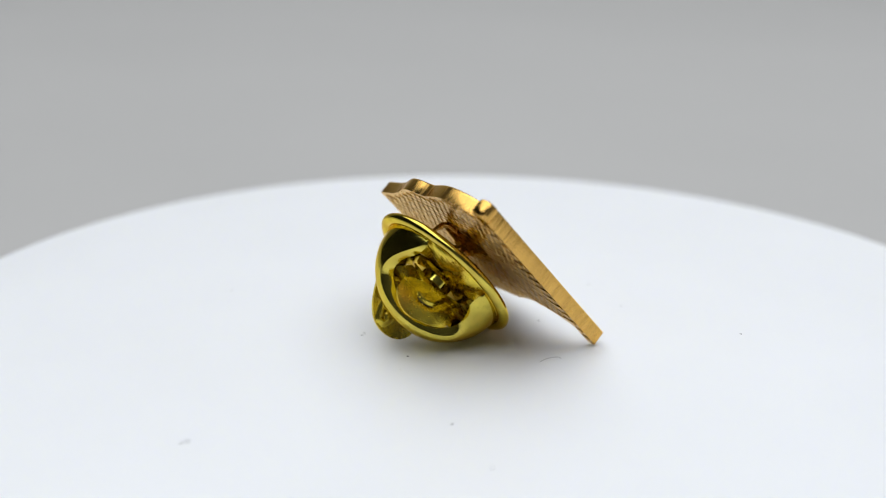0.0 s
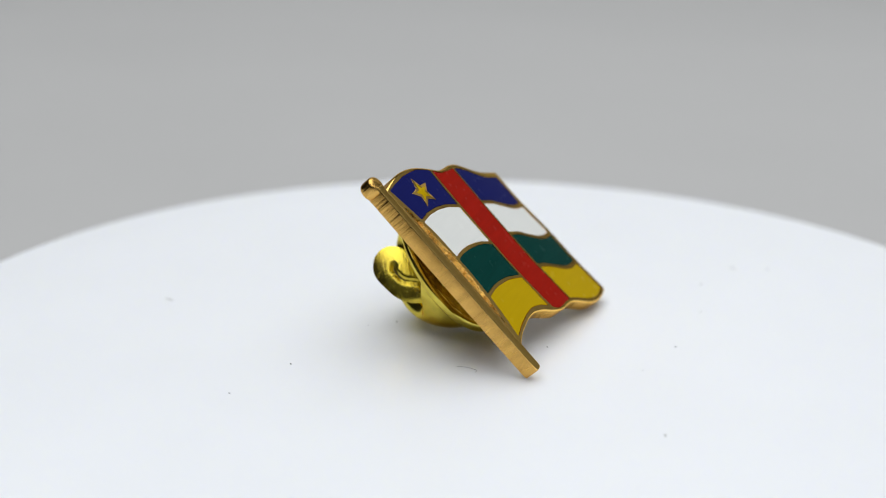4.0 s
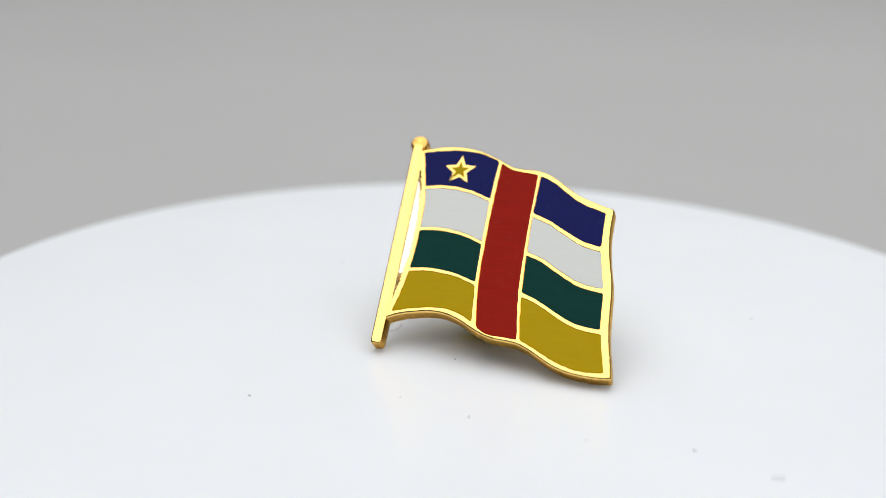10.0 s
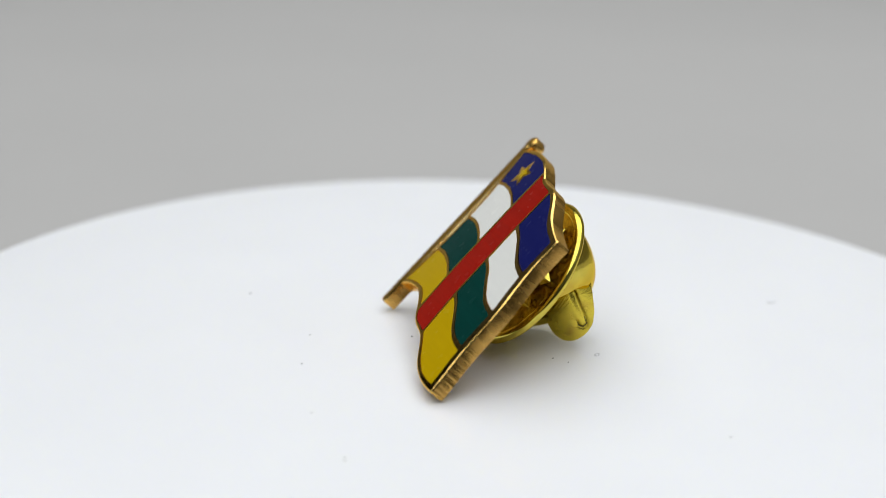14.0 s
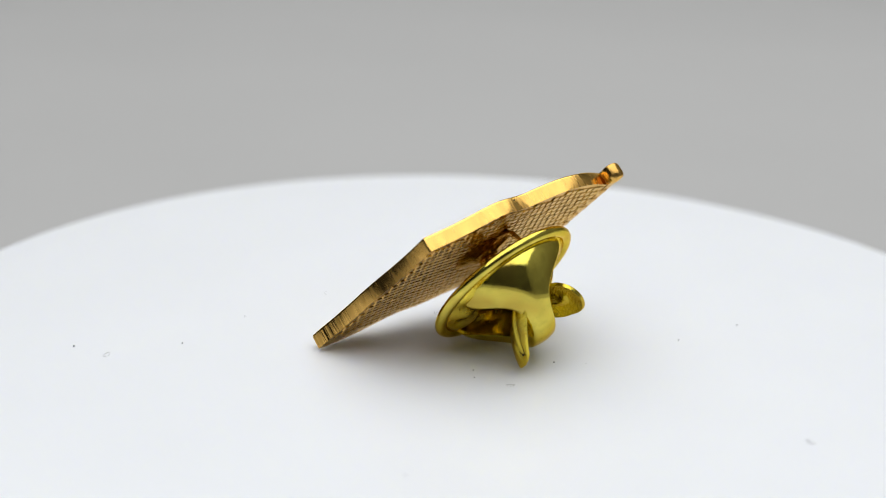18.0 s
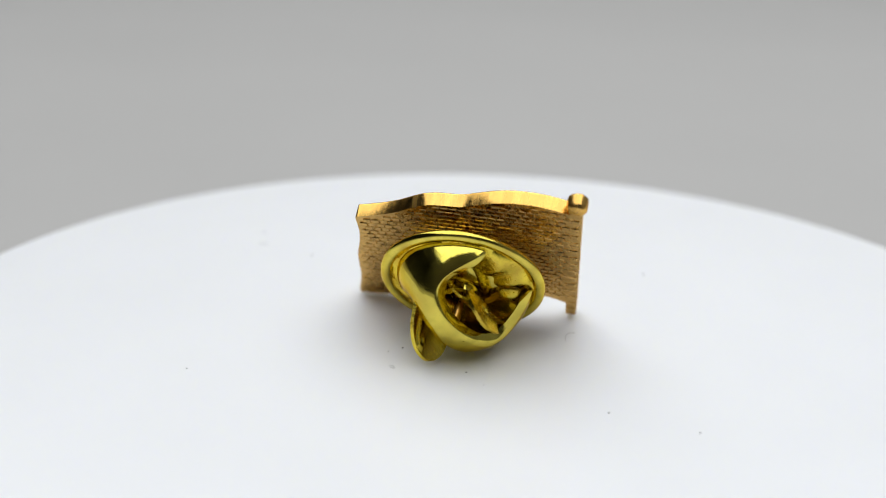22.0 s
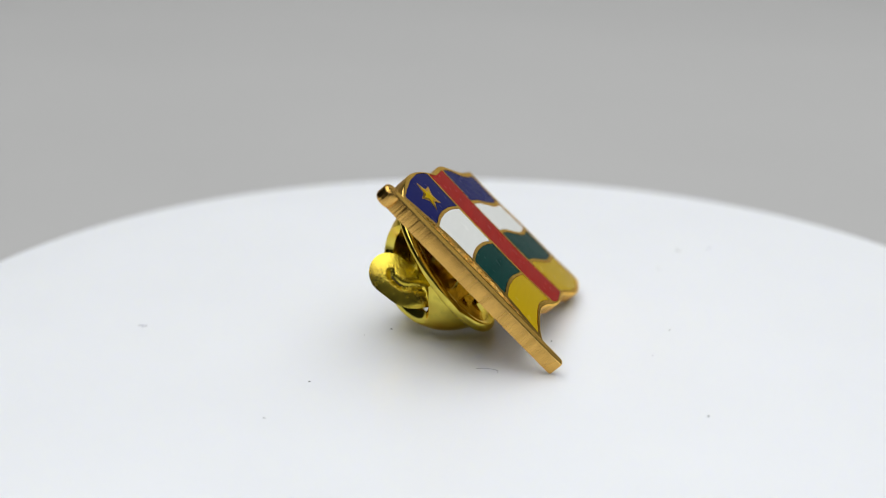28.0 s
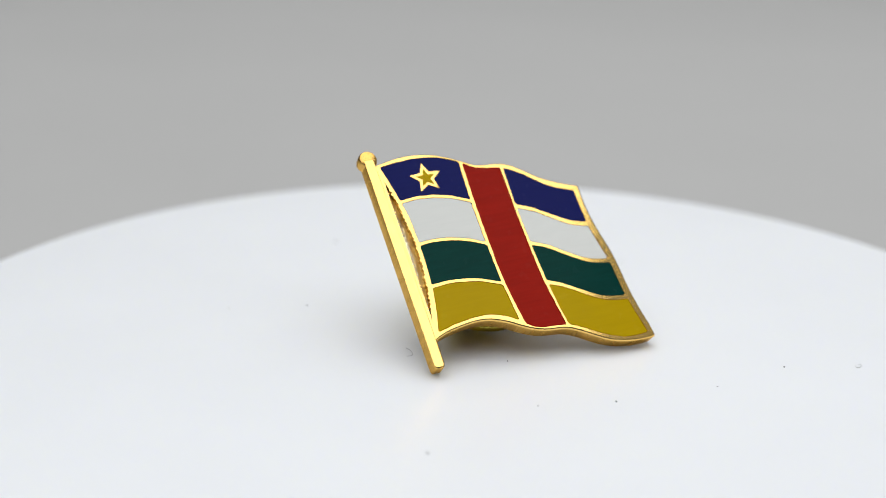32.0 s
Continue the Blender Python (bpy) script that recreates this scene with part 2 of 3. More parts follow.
def build_setting():
    bm = bmesh.new()
    box(bm, -1.12, 0.9, -0.7, 1.1, TABLE - 0.02, TABLE)
    tagged(new("floor", finish("floor", bm, paper)), "smooth light grey paper table surface, out of focus", "floor", kind="structure")
    # panels added out of view to lighten or darken reflections
    for name, dims, mat in (("wall_west", (-1.14, -1.12, -0.7, 1.1, TABLE - 0.02, 0.86), dark_panel), ("wall_east", (0.68, 0.70, -0.7, 1.1, TABLE - 0.02, 0.86), grey_panel),
                            ("wall_south", (-1.14, 0.92, -0.72, -0.7, TABLE - 0.02, 0.86), dark_panel), ("wall_north", (-1.14, 0.92, 1.1, 1.12, TABLE - 0.02, 0.86), wall_paint),
                            ("ceiling", (-1.14, 0.92, -0.72, 1.12, 0.86, 0.88), dark_panel)):
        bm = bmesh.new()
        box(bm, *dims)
        tagged(new(name, finish(name, bm, mat)), "plain unseen panel added round the set, toned for the reflections", "ceiling" if name == "ceiling" else "wall", kind="structure")


build_setting()


# ---- the turning stand ----
TILT = Matrix.Translation((0, 0, -0.47 * MM)) @ Matrix.Rotation(0.0104, 4, Vector((0, -1, 0))) @ Matrix.Rotation(0.0092, 4, Vector((1, 0, 0)))


def build_stand():
    bm = bmesh.new()
    lathe(bm, [(0, -28), (40, -28), (41, -27), (41, -10.5), (40, -10), (0, -10)])
    stand = tagged(new("turntable"), "white plastic display turntable with a slowly turning round platter", "turntable")
    stand.location.z = TABLE
    bmesh.ops.translate(bm, verts=bm.verts, vec=(0, 0, 0.028))
    part("base", bm, plastic, stand, "white plastic motor base")
    bm = bmesh.new()
    prof = [(0, -11), (45.2, -11), (46.4, -10.4), (47.1, -9), (47.12, -1.1)]
    prof += [(46.12 + 1.0 * math.cos(a), -1.0 + 1.0 * math.sin(a)) for a in [k * math.pi / 16 for k in range(1, 9)]]
    prof += [(40, 0), (20, 0), (0, 0)]
    lathe(bm, prof, 160)
    bmesh.ops.translate(bm, verts=bm.verts, vec=(-0.25 * MM, 0, 0))
    return part("platter", bm, plastic, stand, "smooth white round platter with a rounded edge")


platter = build_stand()

# ---- the lapel pin ----
PIN = Matrix(((-0.65048, -0.49737, 0.57402, -0.716 * MM), (0.75751, -0.47981, 0.44267, 1.653 * MM), (0.05525, 0.72277, 0.68887, 7.085 * MM), (0, 0, 0, 1)))
BACK, FRONT = -0.97, 0.20


def bow(u, v):
    """The flag is pressed slightly convex towards its front, in mm."""
    return 0.044 - 0.0018 * u - 0.00428 * u * u - 0.0189 * v + 0.00029 * v * v


def bent(bm, step=1.5, flat=None):
    """Cuts a flat piece into strips and bows it; flat: where it is bowed along its length alone."""
    for axis in (0, 1):
        ends = [p.co[axis] for p in bm.verts]
        k = math.ceil(min(ends) / (step * MM))
        while k * step * MM < max(ends):
            at = [0, 0, 0]
            at[axis] = (k + 0.003) * step * MM
            no = (1, 0, 0) if axis == 0 else (0, 1, 0)
            bmesh.ops.bisect_plane(bm, geom=bm.verts[:] + bm.edges[:] + bm.faces[:], dist=1e-7, plane_co=at, plane_no=no)
            k += 1
    for p in bm.verts:
        p.co.z += bow(p.co.x / MM if flat is None else flat, p.co.y / MM) * MM
    return bm


flag_top = smooth((-8.6, 8.40), (-8.0, 8.54), (-6.4, 8.81), (-5.1, 8.82), (-3.7, 8.60), (-2.4, 8.12), (-1.2, 7.52), (-0.4, 7.12), (0.5, 6.98), (1.5, 6.92), (2.5, 6.65), (3.55, 6.00), (4.6, 5.24), (5.7, 4.68), (6.75, 4.29), (8.0, 3.90))
flag_low = smooth((-8.6, -6.65), (-8.0, -6.35), (-7.2, -6.07), (-6.2, -5.90), (-5.0, -5.77), (-3.8, -5.86), (-2.5, -6.33), (-1.5, -6.89), (-0.5, -7.36), (0.4, -7.60), (2.0, -7.80), (3.0, -8.20), (4.0, -8.77), (5.0, -9.30), (6.0, -9.63), (7.3, -9.83), (8.5, -9.86), (9.4, -9.75))
flag_end = smooth((-9.8, 9.32), (-8.6, 9.17), (-7.3, 8.92), (-5.9, 8.74), (-4.6, 8.66), (-3.2, 8.60), (-2.0, 8.47), (-0.6, 8.18), (0.6, 7.99), (2.0, 7.88), (3.8, 7.92))
slot_side = smooth((-5.1, -8.19), (-4.5, -8.02), (-2.4, -7.64), (0, -7.38), (1.9, -7.39), (4.9, -7.66), (7.0, -8.08), (7.5, -8.19))
hoist = smooth((-6.2, -7.98), (-5.85, -7.90), (-4.26, -7.52), (-2.2, -7.20), (0.4, -7.05), (3.36, -7.10), (5.37, -7.40), (7.15, -7.76), (8.4, -8.08))
pale_w = smooth((-6.4, -1.50), (-3, -1.79), (0.3, -1.85), (4.2, -1.82), (7.8, -1.65))
red_w = smooth((-7.2, -1.02), (-5.3, -1.28), (-3, -1.52), (0.3, -1.57), (4.2, -1.51), (7.4, -1.38))
red_e = smooth((-7.6, 2.12), (-5.6, 1.86), (-3.5, 1.64), (-0.7, 1.57), (2.6, 1.56), (6.6, 1.66))
pale_e = smooth((-7.6, 2.37), (-6.0, 2.14), (-3.8, 1.94), (-0.5, 1.80), (3, 1.77), (6.5, 1.91))
fly = smooth((-9.5, 8.74), (-6.45, 8.16), (-5.9, 8.05), (-3.3, 7.93), (-2.7, 7.88), (0.2, 7.33), (1.0, 7.29), (3.7, 7.29))
wave_w = smooth((-8.2, -0.10), (-7.2, 0), (-5.9, 0.08), (-4.6, -0.05), (-3.3, -0.36), (-1.9, -0.95), (-1.5, -1.15))
wave_e = smooth((1.8, 0), (3.1, -0.53), (4.4, -1.33), (5.9, -2.16), (7.2, -2.48), (8.8, -2.60))
top_w = smooth((-8.3, 8.18), (-7.4, 8.31), (-6.4, 8.40), (-5.1, 8.45), (-3.3, 8.23), (-1.6, 7.53))
low_w = smooth((-8.1, -5.92), (-7.5, -5.76), (-6.3, -5.52), (-5.0, -5.37), (-3.8, -5.39), (-2.5, -5.75), (-1.5, -6.34))
red_top = smooth((-1.5, 7.44), (-0.6, 6.90), (0.1, 6.69), (0.9, 6.56), (1.8, 6.47))
red_low = smooth((-1.2, -6.62), (-0.5, -7.08), (0.2, -7.28), (1.2, -7.36), (2.3, -7.47))
top_e = smooth((1.8, 6.45), (2.9, 5.93), (3.95, 5.16), (5.0, 4.40), (6.1, 3.90), (7.4, 3.50))
low_e = smooth((2.2, -7.40), (3.6, -8.08), (4.8, -8.74), (6.0, -9.22), (7.2, -9.43), (8.9, -9.36))

FIELDS = [
    (blue, "dark blue enamel stripe with a star", region(hoist, pale_w, shifted(wave_w, 5.15), top_w)),
    (white, "white enamel stripe", region(hoist, pale_w, shifted(wave_w, 1.38), shifted(wave_w, 4.88))),
    (green, "dark green enamel stripe", region(hoist, pale_w, shifted(wave_w, -2.13, 0.9), shifted(wave_w, 1.11))),
    (yellow, "mustard yellow enamel stripe", region(hoist, pale_w, low_w, shifted(wave_w, -2.42, 0.9))),
    (red, "red enamel vertical band", region(red_w, red_e, red_low, red_top, 12, 24)),
    (blue, "dark blue enamel stripe", region(pale_e, fly, shifted(wave_e, 3.10, 0.97), top_e)),
    (white, "white enamel stripe", region(pale_e, fly, shifted(wave_e, -0.22), shifted(wave_e, 2.75))),
    (green, "dark green enamel stripe", region(pale_e, fly, shifted(wave_e, -3.60, 0.95), shifted(wave_e, -0.54, 1.02))),
    (yellow, "mustard yellow enamel stripe", region(pale_e, fly, low_e, shifted(wave_e, -3.95, 0.96))),
]


def star_loop(r, k, at):
    return [(at[0] + (r if i % 2 == 0 else r * k) * math.sin(-i * math.pi / 5), at[1] + (r if i % 2 == 0 else r * k) * math.cos(-i * math.pi / 5)) for i in range(10)]


def wobbled(loop, k):
    """Slightly uneven edges, as of a filled cell."""
    return [(u + 0.035 * noise.noise(Vector((u * 1.6, v * 1.6, k))), v + 0.035 * noise.noise(Vector((u * 1.6, v * 1.6, k + 40)))) for u, v in loop]


def inside(loop, u, v):
    hit = False
    for (a, b1), (c, d) in zip(loop, loop[1:] + loop[:1]):
        if (b1 > v) != (d > v) and u < a + (v - b1) / (d - b1) * (c - a):
            hit = not hit
    return hit


def pad(bm, u, v, hu, hv, z, h):
    """A low pillow on the back, in mm."""
    foot = [bm.verts.new(((u + hu * p) * MM, (v + hv * q) * MM, z * MM)) for p, q in ((-1, -1), (-1, 1), (1, 1), (1, -1))]
    head = [bm.verts.new(((u + (hu - 0.06) * p) * MM, (v + (hv - 0.06) * q) * MM, (z - h) * MM)) for p, q in ((-1, -1), (-1, 1), (1, 1), (1, -1))]
    sides(bm, foot, head)
    bm.faces.new(head)


def build_pin():
    pin = tagged(new("lapel_pin"), "gold-plated enamel flag lapel pin leaning on its brass clasp", "lapel pin")
    # flag plate
    outline = region(lambda v: -8.45, flag_end, flag_low, flag_top, 60, 36)
    outline = rounded(outline, 2)
    slot = [(slot_side(-5.0 + 12.3 * k / 72), -5.0 + 12.3 * k / 72) for k in range(73)] + [(-8.10 + 0.06 * (-1) ** k + 0.03 * math.sin(k * 2.3), 6.6 - 11.0 * k / 92) for k in range(93)]
    fields = [wobbled(inset(rounded(f, 1), -0.025), k) for k, (_, _, f) in enumerate(FIELDS)]
    bm = bmesh.new()
    low, mid = ring(bm, outline, BACK), ring(bm, outline, FRONT - 0.16)
    rim, top = ring(bm, inset(outline, 0.045), FRONT - 0.05), ring(bm, inset(outline, 0.14), FRONT)
    inner = ring(bm, inset(outline, 0.17), FRONT)
    sides(bm, low, mid, 1), sides(bm, mid, rim, 0), sides(bm, rim, top, 0), sides(bm, top, inner, 0)
    jag = [(u + (0.12 * noise.noise(Vector((u, v * 6.5, 1.0))) + 0.045 * (-1) ** k) * (k < 72 and u > -7.95), v) for k, (u, v) in enumerate(slot)]
    s_low, s_top = ring(bm, jag, FRONT - 0.45), ring(bm, jag, FRONT)
    for v in s_low[73:]:
        v.co.z += 0.30 * MM          # the floor of the slot falls away from the pole
    sides(bm, s_top, s_low, 3)
    for v in s_low[73:]:
        for f in v.link_faces:
            f.material_index = 4          # the toothed wall beside the pole takes the same painted glint
    fill(bm, [s_low], 4)
    holes = []
    for f in fields:
        h, g = ring(bm, f, FRONT), ring(bm, f, FRONT - 0.12)
        sides(bm, h, g, 0)
        fill(bm, [g], 0)
        holes.append(h)
    fill(bm, [inner, s_top] + holes, 0)
    fill(bm, [low], 2)
    part("flag_plate", bent(bm), (gold, gold_edge, gold_back, gold_rough, glint_gold), pin, "gold-plated metal plate with a stamped grid back", 50)
    # stamped back: rows of small staggered pads
    bm = bmesh.new()
    edge = inset(outline, 0.12)
    for row in range(-18, 16):
        for k in range(-17, 17):
            u, v = (k + 0.5 * (row % 2)) * 0.64, row * 0.58
            u, v = u + 0.03 * noise.noise(Vector((u, v, 5.0))), v + 0.03 * noise.noise(Vector((u, v, 9.0)))
            if -9.05 < u - 0.3 and -8.4 < v < 8.4 and (u + 0.3 < -8.2 or all(inside(edge, u + 0.3 * p, v + 0.27 * q) for p in (-1, 1) for q in (-1, 1))):
                pad(bm, u, v, 0.298, 0.262, BACK, 0.075 + 0.03 * noise.noise(Vector((u * 2, v * 2, 3.0))))
    for p in bm.verts:
        p.co.z += bow(p.co.x / MM, p.co.y / MM) * MM
    tagged(part("stamped_grid", bm, gold_back, pin, "fine brick-like stamped grid", 20), kind="stuff")
    # pole with a ball finial
    pole = [(-9.10, -8.28), (-9.06, -8.44), (-8.96, -8.56), (-8.42, -8.56), (-8.31, -8.44), (-8.26, -8.28), (-8.20, 0), (-8.28, 8.62)]
    pole += [(-8.34, 9.0), (-9.06, 9.0), (-9.12, 8.62), (-9.12, 0)]
    bm = slab(pole, BACK - 0.005, FRONT + 0.03, 0.09, 0.05)
    bm.normal_update()
    for f in bm.faces:
        f.material_index = 1 if abs(f.normal.z) < 0.2 else (2 if f.calc_center_median().z < 0 else 0)
    part("flagpole", bent(bm, flat=-8.66), (gold, gold_edge, gold_back), pin, "gold flagpole with a ball finial")
    bm = bmesh.new()
    lathe(bm, [(0, -0.66), (0.36, -0.65), (0.60, -0.58), (0.72, -0.42), (0.75, -0.20), (0.75, 0.28), (0.73, 0.45), (0.66, 0.56), (0.54, 0.62), (0, 0.64)], 36)
    bmesh.ops.translate(bm, verts=bm.verts, vec=(-8.69 * MM, 9.14 * MM, -0.42 * MM))
    part("finial", bent(bm, flat=-8.66), gold_edge, pin, "small gold ball at the top of the pole")
    # enamel
    for (mat, label, _), f in zip(FIELDS, fields):
        part("enamel_panel", bent(slab(inset(f, 0.03), FRONT - 0.115, FRONT - 0.015, 0.03, 0.05)), mat, pin, label)
    at = (-4.72, 6.62)
    part("star_outline", bent(slab(star_loop(1.34, 0.47, at), FRONT - 0.06, FRONT + 0.02, 0.015)), gold, pin, "raised gold star outline")
    part("star", bent(slab(star_loop(0.84, 0.42, at), FRONT - 0.03, FRONT + 0.04, 0.015)), yellow, pin, "yellow enamel star")
    # post
    bm = bmesh.new()
    lathe(bm, [(0, BACK + 0.1), (0.75, BACK + 0.1), (0.75, BACK - 0.7), (0.66, BACK - 0.78), (0.75, BACK - 0.9), (0.75, BACK - 1.2), (0.64, BACK - 1.28), (0.72, BACK - 1.4), (0.72, -3.0), (0.55, -3.2), (0.55, -5.2), (0.40, -5.5), (0.48, -5.8), (0.40, -7.2), (0.22, -8.2), (0.0, -8.7)], 28)
    bmesh.ops.translate(bm, verts=bm.verts, vec=(-0.63 * MM, 0.80 * MM, 0))
    part("pin_post", bm, gold_edge, pin, "short gold pin post")
    bm = bmesh.new()
    lathe(bm, [(0, BACK + 0.1), (2.3, BACK + 0.1), (2.3, BACK - 0.08), (2.05, BACK - 0.22), (1.5, BACK - 0.34), (1.1, BACK - 0.48), (0.95, BACK - 0.72), (0.7, BACK - 0.75), (0, BACK - 0.75)], 32)
    for p in bm.verts:
        p.co += Vector((0, 0, 0.10 * MM)) * noise.noise(p.co * 900) * (p.co.z < BACK * MM)
    bmesh.ops.translate(bm, verts=bm.verts, vec=(-0.63 * MM, 0.80 * MM, 0))
    part("post_foot", bm, solder, pin, "uneven soldered gold foot of the post")
    bm = bmesh.new()
    tube(bm, [(-0.62, 2.0, BACK - 0.15), (-0.62, 3.0, BACK - 0.25), (-0.60, 3.8, BACK - 0.35), (-0.60, 4.1, BACK - 0.55), (-0.60, 4.35, BACK - 1.1), (-0.60, 4.6, BACK - 1.75)], [0.5, 0.38, 0.28, 0.25, 0.20, 0.10], 10)
    part("holding_spike", bm, solder, pin, "small bent gold spike that stops the clasp turning")
    build_clasp(pin)
    return pin


def build_clasp(pin):
    """A butterfly clasp: rolled rim, toothed plate, strap and two spring wings. z points away from the flag."""
    zc = -Vector((0.0344, -0.1218, 1.0)).normalized()
    xc = Vector((1, 0, -0.0344)).normalized()
    yc = zc.cross(xc)
    m = Matrix((xc, yc, zc)).transposed().to_4x4()
    m.translation = Vector((-0.63, 0.95, -3.90)) * MM
    m = m @ Matrix.Rotation(radians(37), 4, "Z")
    # rim: the rolled edge
    bm = bmesh.new()
    lathe(bm, [(5.82 + 0.46 * math.cos(a), 0.05 + 0.40 * math.sin(a)) for a in [2 * math.pi * k / 14 for k in range(14)]], 96, closed=True)
    clasp = part("clasp", bm, brass, pin, "polished brass butterfly clasp with a rolled rim")
    clasp.matrix_local = m
    # toothed plate
    bm = bmesh.new()
    lathe(bm, [(3.0, -0.58), (3.4, -0.56), (5.75, -0.10), (5.75, 0.16), (3.0, 0.16)], 96, closed=True)
    part("base_plate", bm, brass, clasp, "brass ring plate facing the flag")
    for k in range(12):
        a = 2 * math.pi * (k + 0.5) / 12
        bm = bmesh.new()
        e, f = Vector((math.cos(a), math.sin(a), 0)), Vector((-math.sin(a), math.cos(a), 0))
        foot = [e * (4.15 + 0.85 * p) + f * 0.8 * q + Vector((0, 0, -0.10)) for p, q in ((1, 0), (0, 1), (-1, 0), (0, -1))]
        head = [e * (4.0 + 0.15 * p) + f * 0.12 * q + Vector((0, 0, -1.0)) for p, q in ((1, 0), (0, 1), (-1, 0), (0, -1))]
        lo, hi = [bm.verts.new(p * MM) for p in foot], [bm.verts.new(p * MM) for p in head]
        sides(bm, lo, hi)
        bm.faces.new(hi), bm.faces.new(lo[::-1])
        part("stud", bm, brass, clasp)
    bm = bmesh.new()
    lathe(bm, [(5.45, 0.30), (4.9, 0.62), (4.2, 0.80), (3.4, 0.78), (2.6, 0.62), (1.9, 0.60), (1.3, 0.78), (1.0, 1.05), (0.9, 0.95), (1.2, 0.64), (1.9, 0.45), (2.6, 0.47), (3.4, 0.62), (4.2, 0.64), (4.9, 0.46), (5.45, 0.18)], 144, closed=True)
    for p in bm.verts:
        r, a = math.hypot(p.co.x, p.co.y) / MM, math.atan2(p.co.y, p.co.x)
        if 2.4 < r < 5.3:          # dents of the studs, seen from within
            p.co.z += (0.16 * math.cos(12 * a + math.pi) + 0.12 * noise.noise(p.co * 1100)) * math.sin((r - 2.4) / 2.9 * math.pi) * MM
    part("spring_dish", bm, brass_brushed, clasp, "pressed brass dish inside the clasp", 60)
    # strap: two lobes that meet in a narrow bridge
    H, R, span, half = 5.25, 5.40, radians(57), 0.85
    bm = bmesh.new()
    rows = []
    for i in range(49):
        th = math.pi * i / 48
        sign = 1 if th <= math.pi / 2 else -1
        c, up = abs(math.cos(th)), math.sin(th)
        row = []
        for j in range(29):
            q = -1 + 2 * j / 28
            s = max(-0.7, min(0.7, q)) / 0.7          # the rest of each side rolls inwards
            fold = 1 - math.cos(max(0.0, abs(q) - 0.7) / 0.3 * math.pi / 2)
            roll = math.sin(max(0.0, abs(q) - 0.7) / 0.3 * math.pi / 2)
            flare = c ** 7
            reach = R - (0.62 * max(0.0, s) ** 1.5 if sign < 0 else 0.0)          # one corner stands clear of the rim
            x = reach * math.sin(s * span) * flare + half * s * (1 - flare)
            y = sign * reach * (1 - (1 - math.cos(s * span)) * flare) * c ** 0.9
            z = 0.15 + H * max(0.0, 1 - c ** 1.8) ** 0.5 - 0.12 * s * s * up
            d = 0.95 * fold * min(1.0, 3 * up)
            row.append(Vector((x + 0.28 * roll * (1 if s > 0 else -1) * min(1.0, 3 * up), y - sign * d * c, z - d * up)))
        rows.append(row)
    sheet(bm, rows, 0.26)
    part("strap", bm, brass, clasp, "domed brass strap pinched to a bridge", 50)
    # two wings with rounded ends: where, which way, the two sides, and the pressed grooves
    wings = (
        ((1.93, -0.60, 4.38), (0.02, 0.56, 0.83), (0.96, -0.05, -0.26), 2.25, smooth((-3.0, -0.6), (-2.5, -0.75), (-1.0, -1.5), (0.4, -1.85), (1.5, -1.9)), smooth((-3.0, 1.9), (-1.7, 2.0), (-0.4, 1.98), (0.5, 1.8), (1.5, 1.5)),
         [(0.45, 0.55), (0.80, 0.60), (1.05, 0.90), (0.80, 1.22), (0.1, 1.15), (-1.2, 0.80), (-2.4, 0.45)]),
        ((-2.60, -0.15, 3.2), (0.0, -0.84, 0.54), (-0.90, 0.08, -0.36), 2.4, smooth((-3.8, -0.30), (-3.0, -0.65), (-2.0, -0.90), (-0.5, -1.12), (1.0, -1.25)), smooth((-3.8, 0.05), (-3.2, 0.75), (-2.2, 1.65), (-1.1, 2.03), (0.0, 2.02), (1.0, 1.95)),
         [(0.62, 0.22), (0.45, 0.48), (-0.05, 0.63), (-0.5, 0.67), (-0.9, 0.58), (-1.4, 0.22), (-2.0, -0.18), (-2.6, -0.42)]),
    )
    for at, axis, face, tip, low, high, groove in wings:
        at, face = Vector(at), Vector(face).normalized()
        axis = (Vector(axis) - face * face.dot(Vector(axis))).normalized()
        across = face.cross(axis)
        side = 1 if at.x > 0 else -1
        dome, bend = (0.42, 0.06) if side > 0 else (0.26, 0.042)
        ends = [(Vector(p), Vector(q)) for p, q in zip(groove, groove[1:])]

        def depth(p):
            """How deep the pressed groove lies under a point of the wing."""
            d = min((p - (m1 + (m2 - m1) * max(0.0, min(1.0, (p - m1).dot(m2 - m1) / (m2 - m1).length_squared)))).length for m1, m2 in ends)
            return 0.20 * math.exp(-(d / 0.21) ** 2)

        def on_wing(a, c, lift=0.0):
            middle, half_width = (low(a) + high(a)) / 2, max(0.2, (high(a) - low(a)) / 2)
            q = max(-1.0, min(1.0, (c - middle) / half_width))
            x = 0.10 * a + dome * (1 - q * q) - bend * a * a - depth(Vector((a, c)))
            return at + axis * a + across * c + face * (x + lift)

        bm = bmesh.new()
        rows = []
        first_a = -3.0 if side > 0 else -3.7
        for i in range(57):
            a = first_a + (tip - first_a) * math.sin(i / 56 * math.pi / 2)
            k = max(0.0, (a - tip + 1.7) / 1.705)
            trim = math.sqrt(max(0.003, 1 - k * k))
            middle, half_width = (low(a) + high(a)) / 2, (high(a) - low(a)) / 2
            rows.append([on_wing(a, middle + half_width * trim * (-1 + j / 16)) for j in range(33)])
        sheet(bm, rows, 0.26)
        part("wing", bm, brass_brushed, clasp, "rounded brass spring wing", 50)
        # thin dark line along the groove, painted shade rather than metal
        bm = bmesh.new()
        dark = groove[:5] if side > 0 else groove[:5]
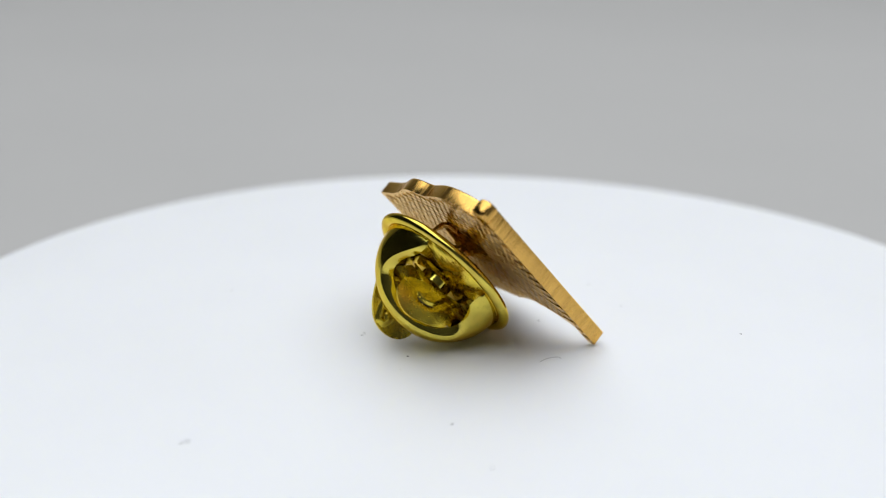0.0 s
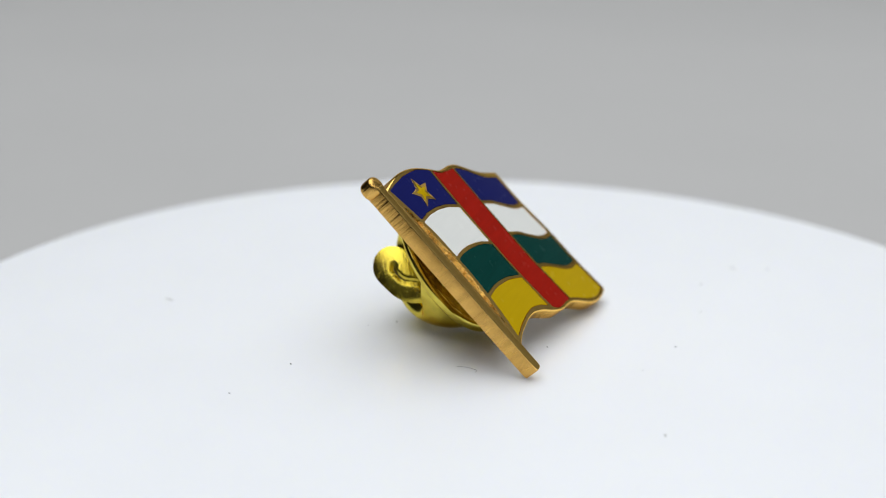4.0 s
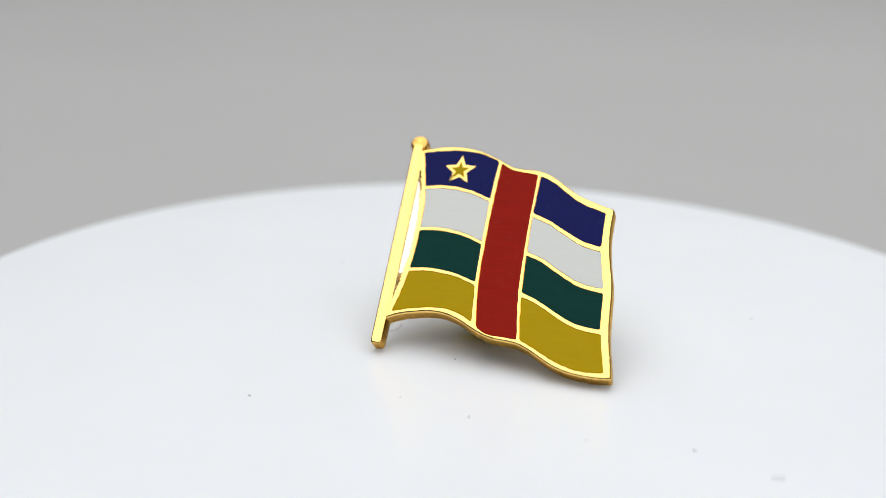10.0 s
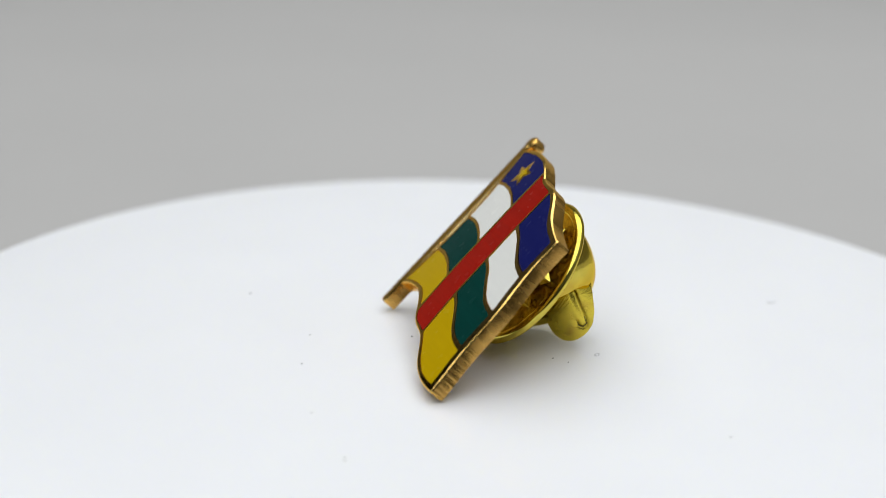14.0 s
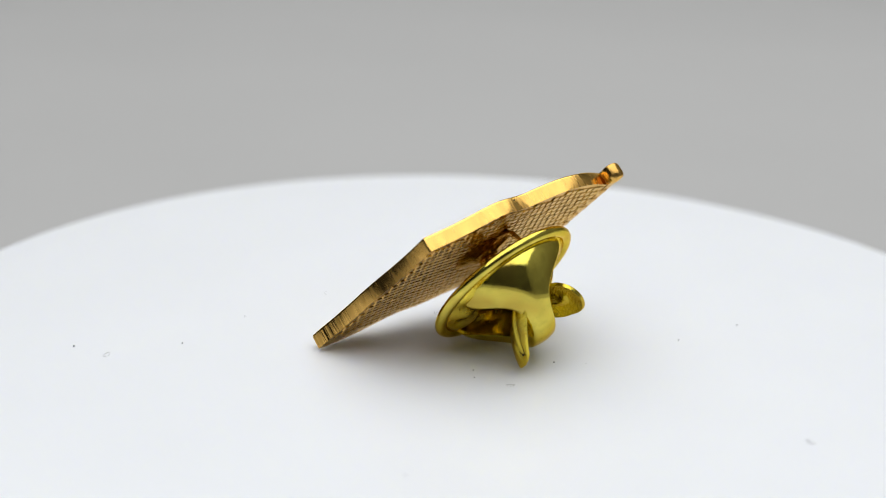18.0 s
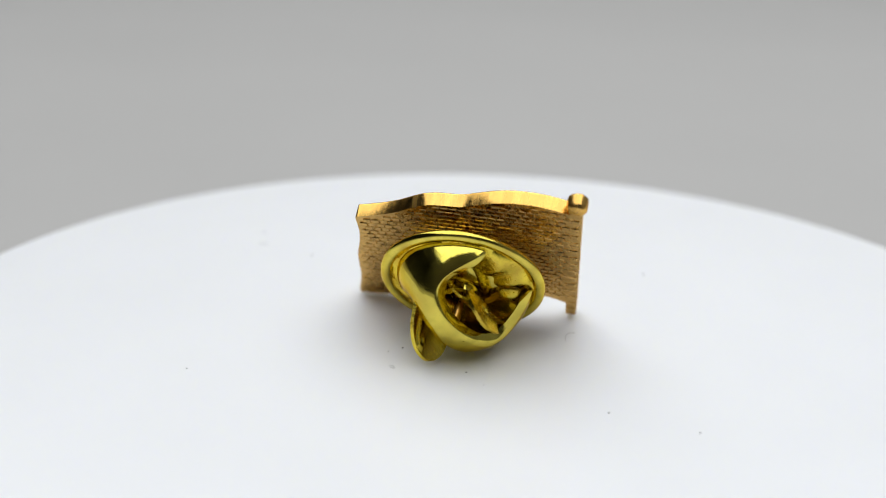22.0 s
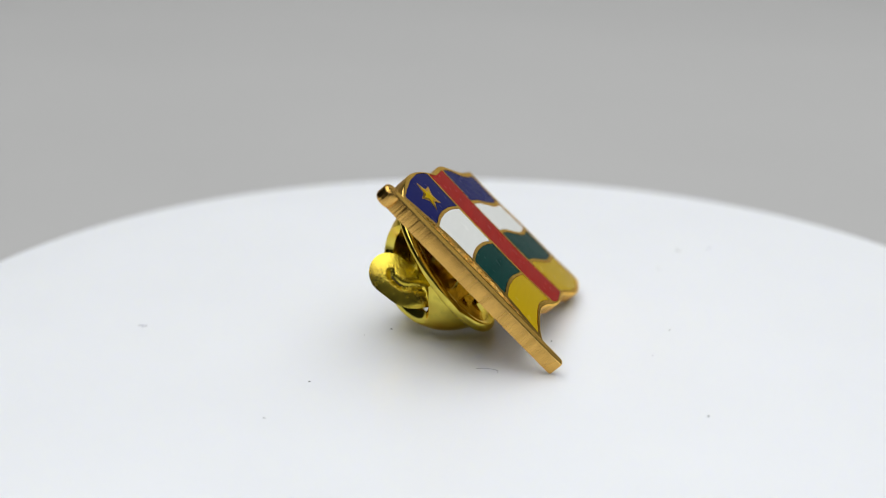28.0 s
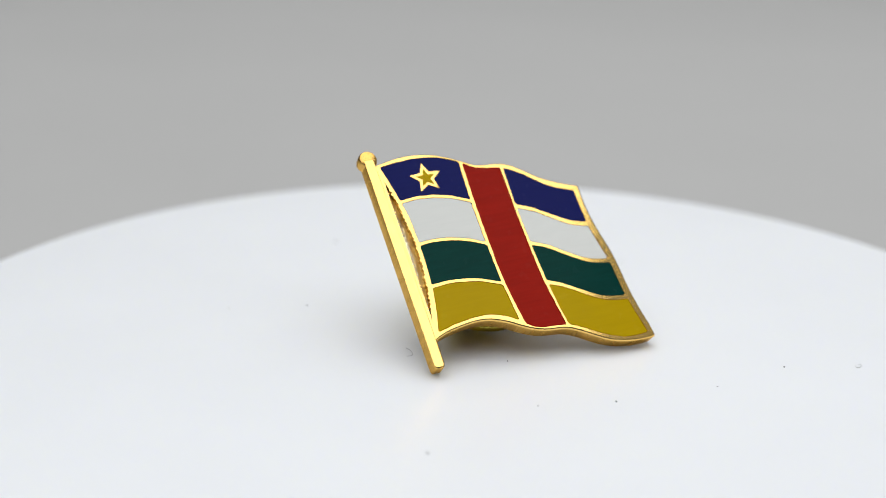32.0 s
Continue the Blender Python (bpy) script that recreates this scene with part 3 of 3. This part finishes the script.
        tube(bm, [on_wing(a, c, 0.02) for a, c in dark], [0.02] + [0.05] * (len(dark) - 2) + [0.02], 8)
        part("crease_shade", bm, groove_shade, clasp, "thin dark line painted as shade in the wing's groove")
        # spring arm from the middle to the foot of the wing
        bm = bmesh.new()
        foot = on_wing(-2.6, (low(-2.6) + high(-2.6)) / 2)
        rows = []
        for i in range(13):
            s = i / 12
            p = Vector((side * 0.35, 0.0, 1.45)).lerp(foot, s) + Vector((-side * 0.35 * math.sin(s * math.pi), 0, 0.45 * math.sin(s * math.pi)))
            rows.append([p + Vector((0, 1, 0)) * (w * (2.2 - 0.5 * s)) + Vector((0, 0, -0.2 * w * w)) for w in (-1, -0.5, 0, 0.5, 1)])
        sheet(bm, rows, 0.22)
        part("spring_arm", bm, brass_brushed, clasp, "bent brass spring arm", 50)
    # inner spring plate and collar round the post
    bm = bmesh.new()
    lathe(bm, [(0.75, -0.5), (1.25, -0.5), (1.3, 0.5), (2.0, 0.8), (3.05, 0.45), (3.05, 0.62), (2.0, 1.05), (1.35, 1.0), (1.25, 1.5), (0.75, 1.5)], 40, closed=True)
    part("collar", bm, brass, clasp, "brass collar round the post")


pin = build_pin()


# ---- lint and dust on the platter ----
def build_dust():
    made = []
    specks = [(-6.60, 1.62, 0.11), (-7.88, 1.73, 0.10), (-5.53, -4.68, 0.12), (-5.90, -7.06, 0.05), (-1.77, -15.5, 0.11), (0.98, -21.3, 0.11), (20.63, 1.60, 0.12), (11.60, 6.88, 0.07),
              (4.58, 3.15, 0.09), (9.25, 11.95, 0.09), (4.47, 18.58, 0.08), (-0.72, 23.16, 0.12), (-0.92, 31.15, 0.12), (-21.58, 8.08, 0.10)]
    for x, y, r in specks:
        bm = bmesh.new()
        bmesh.ops.create_icosphere(bm, subdivisions=2, radius=r * 0.8 * MM)
        for p in bm.verts:
            p.co *= 0.75 + 0.5 * noise.noise(p.co * 9000 + Vector((x, y, 0)))
            p.co.z *= 0.6
        made.append((thing("dust_speck", bm, lint, "tiny dark dust speck lying on the platter", "dust", "dust on the platter"), (x, y, 0.05)))
    hook = [(-0.88, -0.66), (-0.62, -0.36), (-0.36, -0.10), (-0.05, 0.12), (0.28, 0.26), (0.56, 0.20), (0.72, -0.06)]
    curl = [(-0.16, -0.06), (-0.14, -0.34), (-0.02, -0.40), (0.08, -0.26), (0.14, 0.02), (0.04, 0.20), (-0.12, 0.14)]
    for x, y, turn, size, shape in ((5.37, -4.22, 0, 1.0, hook), (-9.30, -0.58, 0, 1.0, curl), (-2.73, 28.6, 75, 1.3, curl), (-19.06, -19.34, 140, 1.2, curl)):
        bm = bmesh.new()
        ca, sa = size * math.cos(radians(turn)), size * math.sin(radians(turn))
        path = [(ca * p - sa * q, sa * p + ca * q, 0.03 + 0.05 * abs(math.sin(k * 0.9))) for k, (p, q) in enumerate(shape)]
        tube(bm, path, 0.018, 6)
        made.append((thing("lint_fibre", bm, fibre, "short curled grey lint fibre lying on the platter", "lint", "lint on the platter"), (x, y, 0.0)))
    return made


dust = build_dust()


# ---- what turns ----
def motions():
    times = [k / 8 for k in range(int(SECONDS * 8) + 1)]

    def turned(m):
        return [(t, Matrix.Rotation(radians(TURN * t), 4, "Z") @ m) for t in times]

    walk(platter, [(t, Matrix.Translation((0, 0, -TABLE)) @ m) for t, m in turned(TILT)])
    walk(pin, turned(PIN))
    for ob, (x, y, z) in dust:
        walk(ob, turned(TILT @ Matrix.Translation((x * MM, y * MM, z * MM))))


motions()
